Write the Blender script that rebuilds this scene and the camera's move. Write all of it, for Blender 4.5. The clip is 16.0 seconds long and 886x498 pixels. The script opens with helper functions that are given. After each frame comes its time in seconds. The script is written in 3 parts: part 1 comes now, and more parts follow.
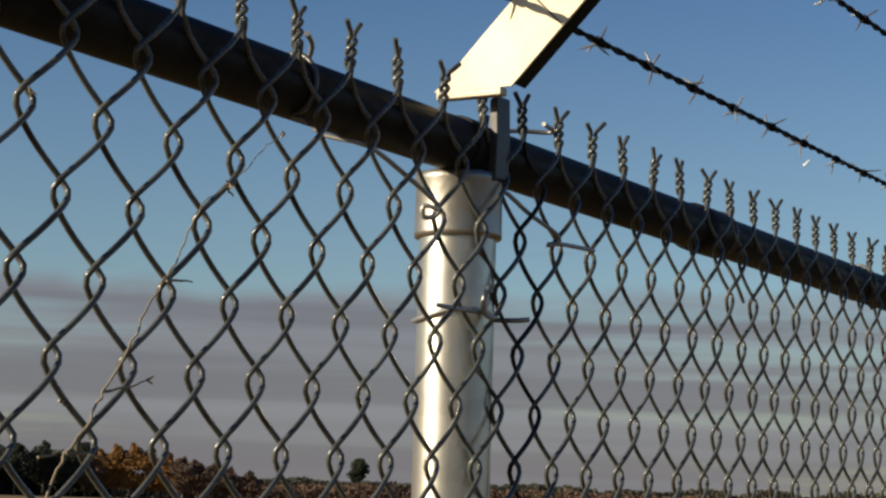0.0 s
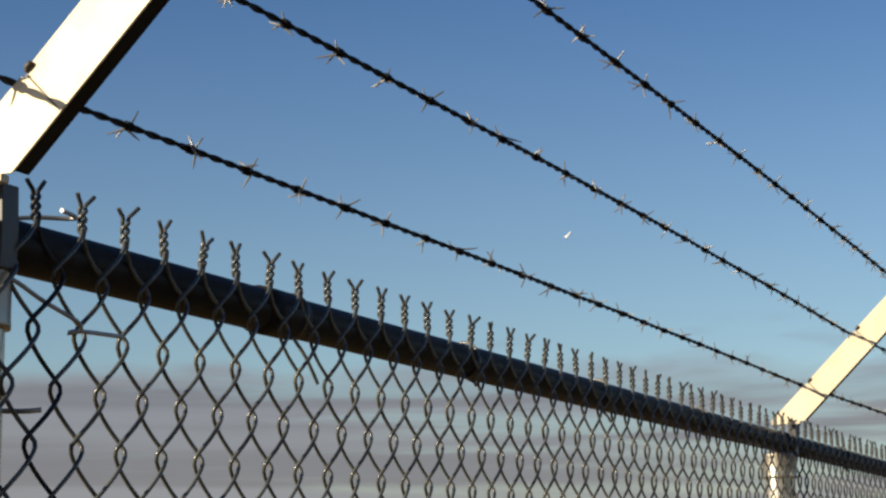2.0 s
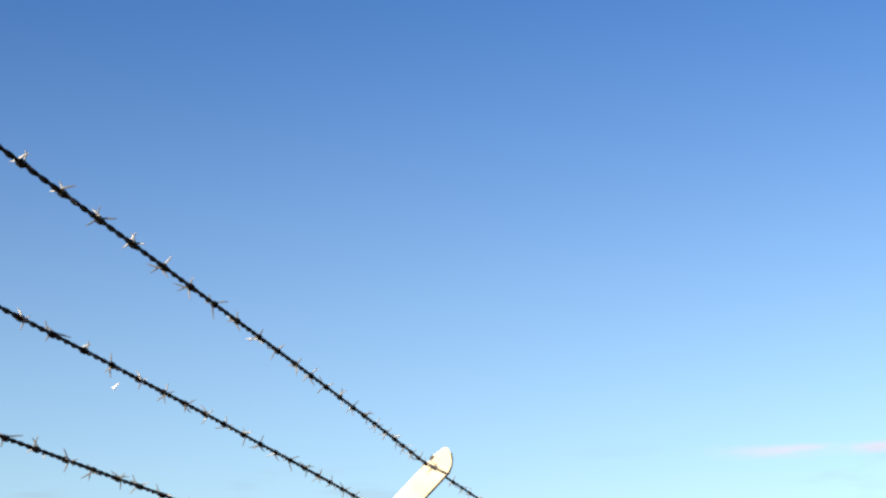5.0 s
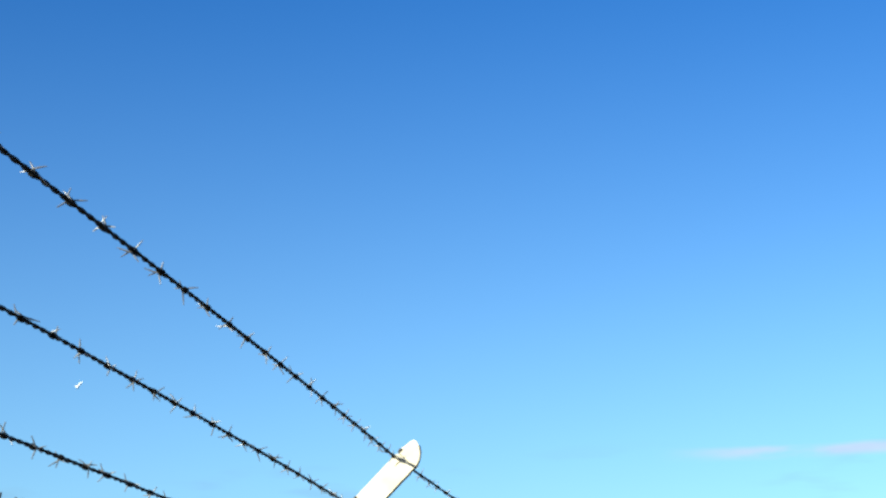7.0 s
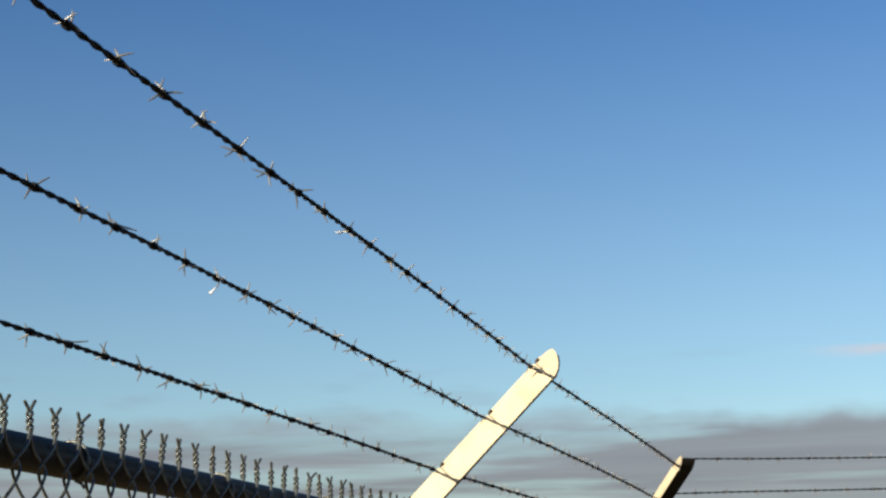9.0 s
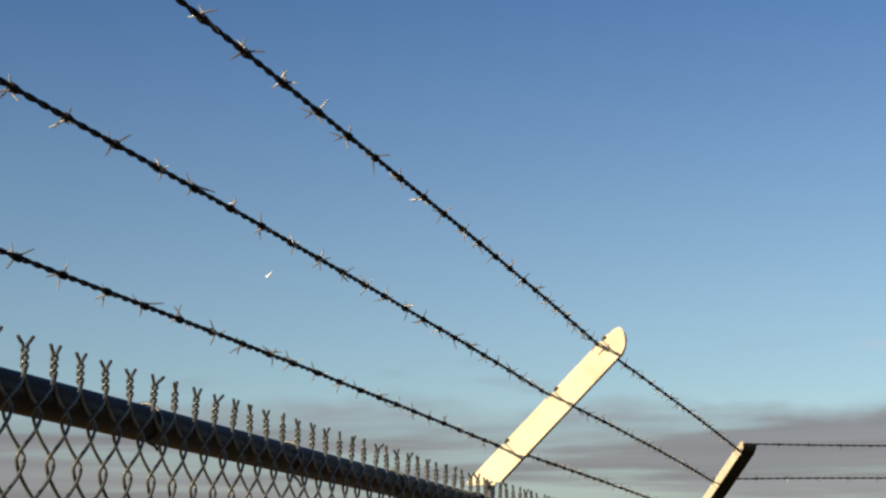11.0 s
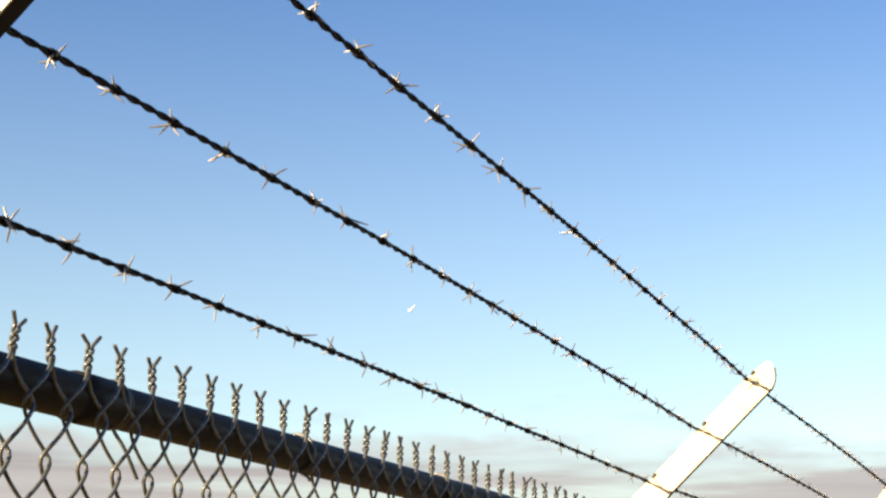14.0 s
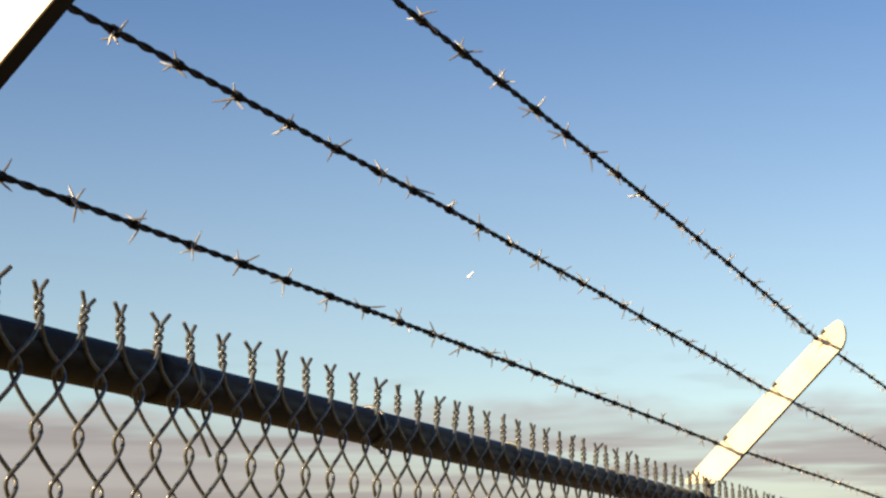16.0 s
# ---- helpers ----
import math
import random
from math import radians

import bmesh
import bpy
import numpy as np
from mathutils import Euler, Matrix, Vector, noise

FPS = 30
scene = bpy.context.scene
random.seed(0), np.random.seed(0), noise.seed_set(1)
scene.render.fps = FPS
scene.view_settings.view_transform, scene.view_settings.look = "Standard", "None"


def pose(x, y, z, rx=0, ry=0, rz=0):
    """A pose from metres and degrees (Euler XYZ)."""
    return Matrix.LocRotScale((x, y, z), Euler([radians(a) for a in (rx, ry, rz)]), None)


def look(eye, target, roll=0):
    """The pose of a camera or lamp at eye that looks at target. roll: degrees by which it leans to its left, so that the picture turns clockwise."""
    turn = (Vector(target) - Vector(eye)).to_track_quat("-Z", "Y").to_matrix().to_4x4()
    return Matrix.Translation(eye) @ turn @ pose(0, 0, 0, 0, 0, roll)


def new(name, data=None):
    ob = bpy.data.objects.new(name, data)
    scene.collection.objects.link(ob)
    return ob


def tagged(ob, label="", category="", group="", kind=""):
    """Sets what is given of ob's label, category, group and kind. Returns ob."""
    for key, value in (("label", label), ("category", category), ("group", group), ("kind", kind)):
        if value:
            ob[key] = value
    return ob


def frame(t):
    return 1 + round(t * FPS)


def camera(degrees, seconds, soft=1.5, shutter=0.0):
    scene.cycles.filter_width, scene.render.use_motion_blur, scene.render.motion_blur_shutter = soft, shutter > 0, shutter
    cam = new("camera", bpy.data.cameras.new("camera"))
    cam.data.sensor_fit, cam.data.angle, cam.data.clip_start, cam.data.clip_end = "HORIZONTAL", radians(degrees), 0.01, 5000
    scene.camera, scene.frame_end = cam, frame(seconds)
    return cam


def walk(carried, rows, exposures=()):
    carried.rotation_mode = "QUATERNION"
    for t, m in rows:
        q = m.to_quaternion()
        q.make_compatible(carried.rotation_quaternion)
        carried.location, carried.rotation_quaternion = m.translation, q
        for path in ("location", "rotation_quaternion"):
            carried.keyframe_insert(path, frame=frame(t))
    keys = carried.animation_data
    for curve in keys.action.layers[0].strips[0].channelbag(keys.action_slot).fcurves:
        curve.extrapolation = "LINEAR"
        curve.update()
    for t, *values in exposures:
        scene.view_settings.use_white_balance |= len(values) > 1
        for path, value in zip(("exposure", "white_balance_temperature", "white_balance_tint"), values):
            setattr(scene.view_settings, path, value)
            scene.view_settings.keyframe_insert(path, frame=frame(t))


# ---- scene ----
cam = camera(26.2, 16.0, soft=2.5)
PATH = [
    (0, (-1.318, -0.707, 1.560), (0.3897, 0.3008, 1.8182), 1.72),
    (0.5, (-1.266, -0.811, 1.552), (0.4340, 0.2135, 1.7976), 1.63),
    (1, (-1.209, -0.859, 1.568), (0.5267, 0.1069, 1.8012), 1.71),
    (1.5, (-1.198, -0.872, 1.569), (0.5779, -0.0138, 1.9016), 0.42),
    (2, (-1.221, -0.880, 1.571), (0.5860, -0.0934, 1.9105), -0.39),
    (2.5, (-1.254, -0.889, 1.582), (0.5725, -0.1522, 1.9294), 0.16),
    (3, (-1.267, -0.899, 1.576), (0.5677, -0.2017, 1.9610), 0.06),
    (3.5, (-1.275, -0.893, 1.585), (0.5858, -0.2792, 1.9874), 0.06),
    (4, (-1.290, -0.900, 1.591), (0.5963, -0.3960, 2.0268), -0.04),
    (4.5, (-1.327, -0.920, 1.591), (0.5743, -0.5236, 2.0663), -0.73),
    (4.7, (-1.356, -0.937, 1.593), (0.5517, -0.5786, 2.0762), -1.15),
    (6.8, (-1.389, -0.932, 1.580), (0.5291, -0.6748, 2.0838), -0.47),
    (7, (-1.354, -0.925, 1.579), (0.5630, -0.6330, 2.0700), -1.03),
    (7.5, (-1.301, -0.899, 1.590), (0.6281, -0.5783, 2.0083), -2.83),
    (8, (-1.259, -0.888, 1.597), (0.6699, -0.5341, 1.9917), -3.11),
    (8.5, (-1.151, -0.871, 1.628), (0.7690, -0.4715, 2.0190), -1.39),
    (9, (-1.107, -0.870, 1.634), (0.8064, -0.4396, 2.0267), -1.22),
    (11.5, (-1.098, -0.840, 1.605), (0.7978, -0.3337, 1.9917), 0.40),
    (12, (-1.103, -0.835, 1.599), (0.7849, -0.3109, 2.0017), 0.79),
    (12.5, (-1.098, -0.822, 1.602), (0.7822, -0.2827, 2.0177), 0.90),
    (13, (-1.113, -0.835, 1.595), (0.7556, -0.2644, 2.0227), 0.93),
    (13.5, (-1.111, -0.835, 1.603), (0.7507, -0.2373, 2.0256), 0.79),
    (14, (-1.107, -0.837, 1.611), (0.7450, -0.2073, 2.0250), 0.88),
    (14.5, (-1.097, -0.832, 1.617), (0.7479, -0.1764, 2.0239), 0.50),
    (15, (-1.098, -0.836, 1.614), (0.7388, -0.1541, 2.0151), 0.19),
    (15.5, (-1.093, -0.833, 1.617), (0.7418, -0.1375, 2.0060), 0.08),
    (16, (-1.089, -0.819, 1.618), (0.7501, -0.1300, 1.9970), -0.33),
]
EXPOSURES = [
    (0.0, 0.50, 6550, 9), (0.5, 0.42, 6550, 9), (1.0, 0.52, 6500, 8), (1.5, 0.66, 6600, 9), (2.0, 0.73, 6650, 10), (3.0, 1.00, 6800, 12), (3.5, 1.02, 6800, 12), (4.5, 1.36, 6800, 14),
    (6.8, 1.10, 5050, 0), (7.5, 1.32, 5850, 1), (8.0, 1.32, 5750, 1), (8.5, 1.33, 6150, 2), (9.0, 0.90, 6500, 6), (11.5, 0.76, 7100, 10), (12.0, 1.07, 7200, 10), (12.5, 1.62, 7300, 12),
    (13.0, 1.72, 7500, 13), (14.0, 1.78, 7900, 14), (15.0, 1.56, 8000, 14), (16.0, 1.43, 8000, 14),
]
walk(cam, [(t, look(eye, target, roll)) for t, eye, target, roll in PATH], EXPOSURES)

# ---- light ----
SUN_AZ, SUN_EL = radians(142.0), radians(17.0)   # from +X towards +Y
sun_dir = Vector((math.cos(SUN_AZ) * math.cos(SUN_EL), math.sin(SUN_AZ) * math.cos(SUN_EL), math.sin(SUN_EL)))
world = bpy.data.worlds.new("evening_sky")
scene.world = world
world.use_nodes = True
wn, wl = world.node_tree.nodes, world.node_tree.links
for n in list(wn):
    wn.remove(n)


def wnode(kind, **values):
    n = wn.new(kind)
    for k, v in values.items():
        n.inputs[k].default_value = v
    return n


def wmath(op, a, b=0.5, c=None, clamp=False):
    n = wn.new("ShaderNodeMath")
    n.operation, n.use_clamp = op, clamp
    for i, v in enumerate((a, b, c)):
        if v is None:
            continue
        if isinstance(v, (int, float)):
            n.inputs[i].default_value = v
        else:
            wl.new(v, n.inputs[i])
    return n.outputs[0]


def wramp(value, lo, hi):
    n = wn.new("ShaderNodeMapRange")
    n.interpolation_type = "SMOOTHSTEP"
    wl.new(value, n.inputs["Value"])
    n.inputs["From Min"].default_value, n.inputs["From Max"].default_value = lo, hi
    return n.outputs["Result"]


def wmix(fac, a, b):
    n = wn.new("ShaderNodeMix")
    n.data_type = "RGBA"
    wl.new(fac, n.inputs[0])
    for i, v in ((6, a), (7, b)):
        if isinstance(v, tuple):
            n.inputs[i].default_value = v
        else:
            wl.new(v, n.inputs[i])
    return n.outputs[2]


sky = wn.new("ShaderNodeTexSky")
sky.sky_type, sky.sun_disc = "NISHITA", False
sky.sun_elevation, sky.sun_rotation = SUN_EL, math.pi / 2 - SUN_AZ
sky.air_density, sky.dust_density, sky.ozone_density = 1.0, 0.6, 3.0
coord = wn.new("ShaderNodeTexCoord")
sep = wn.new("ShaderNodeSeparateXYZ")
wl.new(coord.outputs["Generated"], sep.inputs[0])
height = sep.outputs["Z"]
# low cloud banks: stretched noise over the direction
stretch = wn.new("ShaderNodeMapping")
stretch.inputs["Scale"].default_value = (3.4, 3.4, 52.0)
wl.new(coord.outputs["Generated"], stretch.inputs["Vector"])
puffs = wnode("ShaderNodeTexNoise", Scale=1.0, Detail=5.0, Roughness=0.52, Distortion=0.25)
wl.new(stretch.outputs[0], puffs.inputs["Vector"])
edge = wn.new("ShaderNodeMapping")
edge.inputs["Scale"].default_value = (9.0, 9.0, 20.0)
edge.inputs["Location"].default_value = (3.1, 1.7, 0.0)
wl.new(coord.outputs["Generated"], edge.inputs["Vector"])
edges = wnode("ShaderNodeTexNoise", Scale=1.0, Detail=4.0, Roughness=0.55)
wl.new(edge.outputs[0], edges.inputs["Vector"])
# the bank's upper rim wanders with the noise
rim = wmath("MULTIPLY_ADD", edges.outputs["Fac"], 0.04, 0.088)
under = wmath("SUBTRACT", rim, height)
bank = wramp(under, -0.004, 0.012)
# lighter gaps inside the bank
gaps = wramp(puffs.outputs["Fac"], 0.50, 0.66)
body = wmath("MULTIPLY", bank, wmath("SUBTRACT", 1.0, wmath("MULTIPLY", gaps, 0.55)), clamp=True)
# a thin pink streak above the bank
streak_map = wn.new("ShaderNodeMapping")
streak_map.inputs["Scale"].default_value = (14.0, 14.0, 60.0)
wl.new(coord.outputs["Generated"], streak_map.inputs["Vector"])
streaks = wnode("ShaderNodeTexNoise", Scale=1.0, Detail=4.0, Roughness=0.55)
wl.new(streak_map.outputs[0], streaks.inputs["Vector"])
level = wmath("ABSOLUTE", wmath("SUBTRACT", wmath("MULTIPLY_ADD", streaks.outputs["Fac"], 0.008, 0.1320), height))
thin = wmath("MULTIPLY", wramp(level, 0.0042, 0.0008), wramp(sep.outputs["Y"], 0.045, -0.02))
thin = wmath("MULTIPLY", wmath("MULTIPLY", thin, 0.6), wramp(streaks.outputs["Fac"], 0.36, 0.60))
CLOUD = (0.65, 0.625, 0.72, 1.0)
PALE = (0.90, 0.915, 1.03, 1.0)
STREAK = (2.1, 1.72, 1.75, 1.0)
shade = wn.new("ShaderNodeHueSaturation")
shade.inputs["Saturation"].default_value, shade.inputs["Value"].default_value = 0.98, 0.36
wl.new(sky.outputs[0], shade.inputs["Color"])
deepen = wnode("ShaderNodeGamma", Gamma=1.2)
wl.new(shade.outputs[0], deepen.inputs["Color"])
# the blue deepens towards the zenith
zenith = wmix(wramp(height, 0.13, 0.46), (1.02, 0.975, 0.945, 1.0), (0.36, 0.62, 0.89, 1.0))
blue = wn.new("ShaderNodeMix")
blue.data_type, blue.blend_type = "RGBA", "MULTIPLY"
blue.inputs[0].default_value = 1.0
wl.new(deepen.outputs[0], blue.inputs[6])
wl.new(zenith, blue.inputs[7])
veil = wmix(thin, blue.outputs[2], STREAK)
# long level bands inside the bank: paler strips, darker undersides
band_map = wn.new("ShaderNodeMapping")
band_map.inputs["Scale"].default_value = (2.2, 2.2, 75.0)
band_map.inputs["Location"].default_value = (0.4, 0.0, 0.35)
wl.new(coord.outputs["Generated"], band_map.inputs["Vector"])
bands = wnode("ShaderNodeTexNoise", Scale=1.0, Detail=4.0, Roughness=0.5, Distortion=0.2)
wl.new(band_map.outputs[0], bands.inputs["Vector"])
tone = wmix(wmath("MULTIPLY", wramp(bands.outputs["Fac"], 0.38, 0.66), 0.7), CLOUD, PALE)
strip = wmath("ABSOLUTE", wmath("SUBTRACT", wmath("MULTIPLY_ADD", bands.outputs["Fac"], 0.012, 0.036), height))
tone = wmix(wmath("MULTIPLY", wramp(strip, 0.0075, 0.001), 0.75), tone, PALE)
# small torn wisps over the bank
wisp_map = wn.new("ShaderNodeMapping")
wisp_map.inputs["Scale"].default_value = (11.0, 11.0, 62.0)
wisp_map.inputs["Location"].default_value = (1.9, 4.2, 0.8)
wl.new(coord.outputs["Generated"], wisp_map.inputs["Vector"])
wisps = wnode("ShaderNodeTexNoise", Scale=1.0, Detail=3.0, Roughness=0.5)
wl.new(wisp_map.outputs[0], wisps.inputs["Vector"])
wisp = wmath("MULTIPLY", wramp(wisps.outputs["Fac"], 0.58, 0.70), wmath("MULTIPLY", wramp(height, 0.150, 0.120), 0.15))
veil = wmix(wisp, veil, CLOUD)
full = wmix(wmath("MULTIPLY", body, 0.88), veil, tone)
background = wn.new("ShaderNodeBackground")
background.inputs["Strength"].default_value = 0.19
wl.new(full, background.inputs["Color"])
out = wn.new("ShaderNodeOutputWorld")
wl.new(background.outputs[0], out.inputs["Surface"])

lamp = bpy.data.lights.new("sun", "SUN")
lamp.energy, lamp.angle, lamp.color = 5.0, radians(0.53), (1.0, 0.86, 0.66)
sun = new("sun", lamp)
sun.matrix_world = look(sun_dir * 50, (0, 0, 0))


# ---- materials ----
def material(name, base, rough=0.5, metal=0.0, grain=60.0, amount=0.25, bump=0.15, second=None, stain=4.0, stain_amount=0.35,
             per_object=0.0, per_island=0.0, spread=0.1, cell=False, gloss=0.5):
    m = bpy.data.materials.new(name)
    m.use_nodes = True
    nt = m.node_tree
    ns, ls = nt.nodes, nt.links
    bsdf = ns["Principled BSDF"]
    bsdf.inputs["Metallic"].default_value, bsdf.inputs["Specular IOR Level"].default_value = metal, gloss
    place = ns.new("ShaderNodeTexCoord")
    fine = ns.new("ShaderNodeTexVoronoi" if cell else "ShaderNodeTexNoise")
    fine.inputs["Scale"].default_value = grain
    ls.new(place.outputs["Object"], fine.inputs["Vector"])
    fine_out = fine.outputs["Color"] if cell else fine.outputs["Fac"]
    broad = ns.new("ShaderNodeTexNoise")
    broad.inputs["Scale"].default_value, broad.inputs["Detail"].default_value = stain, 6.0
    ls.new(place.outputs["Object"], broad.inputs["Vector"])
    second = second or tuple(c * 0.55 for c in base)
    mix = ns.new("ShaderNodeMix")
    mix.data_type = "RGBA"
    mix.inputs[6].default_value, mix.inputs[7].default_value = (*base, 1), (*second, 1)
    r = ns.new("ShaderNodeMapRange")
    r.inputs["From Min"].default_value, r.inputs["From Max"].default_value = 0.40, 0.72
    r.inputs["To Max"].default_value = min(1.0, stain_amount * 2)
    ls.new(broad.outputs["Fac"], r.inputs["Value"])
    ls.new(r.outputs[0], mix.inputs[0])
    vary = ns.new("ShaderNodeHueSaturation")
    ls.new(mix.outputs[2], vary.inputs["Color"])
    value = ns.new("ShaderNodeMath")
    value.operation = "MULTIPLY_ADD"
    value.inputs[1].default_value, value.inputs[2].default_value = amount, 1 - amount / 2
    ls.new(fine_out, value.inputs[0])
    last = value.outputs[0]
    if per_object or per_island:
        info = ns.new("ShaderNodeObjectInfo" if per_object else "ShaderNodeNewGeometry")
        add = ns.new("ShaderNodeMath")
        add.operation = "MULTIPLY_ADD"
        add.inputs[1].default_value = per_object or per_island
        off = ns.new("ShaderNodeMath")
        off.operation = "SUBTRACT"
        off.inputs[1].default_value = (per_object or per_island) / 2
        ls.new(last, off.inputs[0])
        ls.new(info.outputs["Random" if per_object else "Random Per Island"], add.inputs[0])
        ls.new(off.outputs[0], add.inputs[2])
        last = add.outputs[0]
    ls.new(last, vary.inputs["Value"])
    ls.new(vary.outputs[0], bsdf.inputs["Base Color"])
    rr = ns.new("ShaderNodeMapRange")
    rr.inputs["To Min"].default_value, rr.inputs["To Max"].default_value = max(0.05, rough - spread), min(1.0, rough + spread)
    ls.new(broad.outputs["Fac"], rr.inputs["Value"])
    ls.new(rr.outputs[0], bsdf.inputs["Roughness"])
    if bump:
        b = ns.new("ShaderNodeBump")
        b.inputs["Strength"].default_value, b.inputs["Distance"].default_value = bump, 0.0015
        ls.new(fine.outputs["Distance"] if cell else fine.outputs["Fac"], b.inputs["Height"])
        ls.new(b.outputs[0], bsdf.inputs["Normal"])
    return m


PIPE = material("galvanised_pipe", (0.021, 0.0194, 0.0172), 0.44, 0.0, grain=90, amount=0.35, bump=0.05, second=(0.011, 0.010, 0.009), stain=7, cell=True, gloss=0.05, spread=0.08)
POST = material("galvanised_post", (0.60, 0.565, 0.48), 0.34, 0.9, grain=70, amount=0.22, bump=0.04, second=(0.42, 0.39, 0.32), stain=9, cell=True, spread=0.06)
CAST = material("cast_zinc_cap", (0.40, 0.375, 0.32), 0.42, 0.9, grain=160, amount=0.25, bump=0.2, stain=20)
ARM = material("pressed_steel_arm", (0.56, 0.49, 0.345), 0.58, 0.22, grain=40, amount=0.12, bump=0.03, second=(0.42, 0.355, 0.235), stain=16, cell=True)
# the arm's own steel with the underside's shade put into the colour
FLANGE = material("shaded_flange_steel", (0.018, 0.0165, 0.0145), 0.7, 0.2, grain=90, amount=0.3, bump=0.1, second=(0.010, 0.009, 0.008), stain=14, gloss=0.15)
WIRE = material("weathered_fence_wire", (0.100, 0.104, 0.090), 0.28, 0.0, grain=240, amount=0.5, bump=0.2, second=(0.011, 0.010, 0.009), stain=34, stain_amount=0.5, per_object=0.3, gloss=0.5)
LOOP = material("dull_zinc_loop", (0.055, 0.052, 0.047), 0.5, 0.2, grain=150, amount=0.3, bump=0.15, stain=20)
# fence wire with the post's shadow put into its colour
SHADEWIRE = material("post_shade_wire", (0.012, 0.012, 0.015), 0.5, 0.4, grain=240, amount=0.3, bump=0.2, stain=35)
BARB = material("barbed_wire_steel", (0.009, 0.0085, 0.008), 0.65, 0.2, grain=300, amount=0.4, bump=0.25, second=(0.005, 0.0046, 0.0044), stain=30, per_object=0.25, gloss=0.2)
# barb wire again, with sunlight on the cut points put into the colour
PRONG = material("sunlit_cut_ends", (0.24, 0.235, 0.225), 0.45, 0.5, grain=300, amount=0.4, bump=0.1, second=(0.12, 0.115, 0.105), stain=60, per_object=0.3)
TIE = material("aluminium_tie_wire", (0.36, 0.355, 0.335), 0.45, 0.7, grain=200, amount=0.15, bump=0.1, stain=30)
SLIT = material("slot_shadow_steel", (0.10, 0.085, 0.06), 0.6, 0.3, grain=100, amount=0.2, bump=0)
VINE = material("dry_vine", (0.27, 0.215, 0.135), 0.75, 0.0, grain=180, amount=0.5, bump=0.4, stain=40)
GRASS = material("dry_field_grass", (0.178, 0.110, 0.024), 0.95, 0.0, grain=3.0, amount=0.45, bump=0.3, second=(0.108, 0.070, 0.017), stain=0.035)
BARK = material("tree_bark", (0.10, 0.075, 0.055), 0.9, 0.0, grain=4, amount=0.4, bump=0.3, stain=0.6)
EVERGREEN = material("evergreen_foliage", (0.020, 0.026, 0.012), 0.9, 0.0, grain=0.8, amount=0.4, bump=0, stain=0.2, per_island=0.35)
ORANGE = material("autumn_foliage", (0.26, 0.118, 0.018), 0.85, 0.0, grain=0.8, amount=0.5, bump=0, second=(0.15, 0.075, 0.02), stain=0.35, per_island=0.4)
RUSSET = material("russet_scrub", (0.10, 0.058, 0.034), 0.9, 0.0, grain=0.8, amount=0.5, bump=0, second=(0.055, 0.040, 0.024), stain=0.2, per_island=0.4)
WOODS = material("far_wood", (0.040, 0.042, 0.025), 0.9, 0.0, grain=0.3, amount=0.5, bump=0, second=(0.060, 0.045, 0.028), stain=0.02, per_island=0.3)
WHITE = material("white_paint", (0.82, 0.82, 0.80), 0.4, 0.0, grain=8, amount=0.08, bump=0, stain=3, stain_amount=0.1)
SMOKE = material("grey_plastic", (0.45, 0.45, 0.46), 0.6, 0.0, grain=8, amount=0.1, bump=0, stain=3, stain_amount=0.1)


# ---- helpers for meshes ----
def sheet(name, bm, mat, smooth=True):
    me = bpy.data.meshes.new(name)
    bm.to_mesh(me)
    bm.free()
    me.materials.append(mat)
    if smooth:
        me.polygons.foreach_set("use_smooth", [len(f.vertices) <= 4 for f in me.polygons])
    return me


def part(name, bm, mat, parent, label="", smooth=True):
    ob = new(name, sheet(name, bm, mat, smooth))
    ob.parent = parent
    if label:
        tagged(ob, label)
    return ob


def thing(name, label, category, at=(0, 0, 0), group="", kind=""):
    ob = new(name)
    ob.location = at
    ob.empty_display_size = 0.05
    return tagged(ob, label, category, group, kind)


def tube(bm, points, radius, sides=6, taper=None, caps=True):
    """A swept round wire along the points."""
    pts = [Vector(q) for q in points]
    last, normal, rings = len(pts) - 1, None, []
    for i, q in enumerate(pts):
        ahead = (pts[min(i + 1, last)] - pts[max(i - 1, 0)]).normalized()
        if normal is None:
            normal = ahead.orthogonal().normalized()
        normal = (normal - ahead * normal.dot(ahead)).normalized()
        side = ahead.cross(normal)
        r = radius if taper is None else radius * taper[i]
        rings.append([bm.verts.new(q + (normal * math.cos(a) + side * math.sin(a)) * r)
                      for a in (2 * math.pi * k / sides for k in range(sides))])
    for a, b in zip(rings, rings[1:]):
        for k in range(sides):
            bm.faces.new((a[k], a[(k + 1) % sides], b[(k + 1) % sides], b[k]))
    if caps:                                  # ends of their own, so that the sides shade as true cylinders
        bm.faces.new([bm.verts.new(v.co) for v in reversed(rings[0])])
        bm.faces.new([bm.verts.new(v.co) for v in rings[-1]])
    return bm


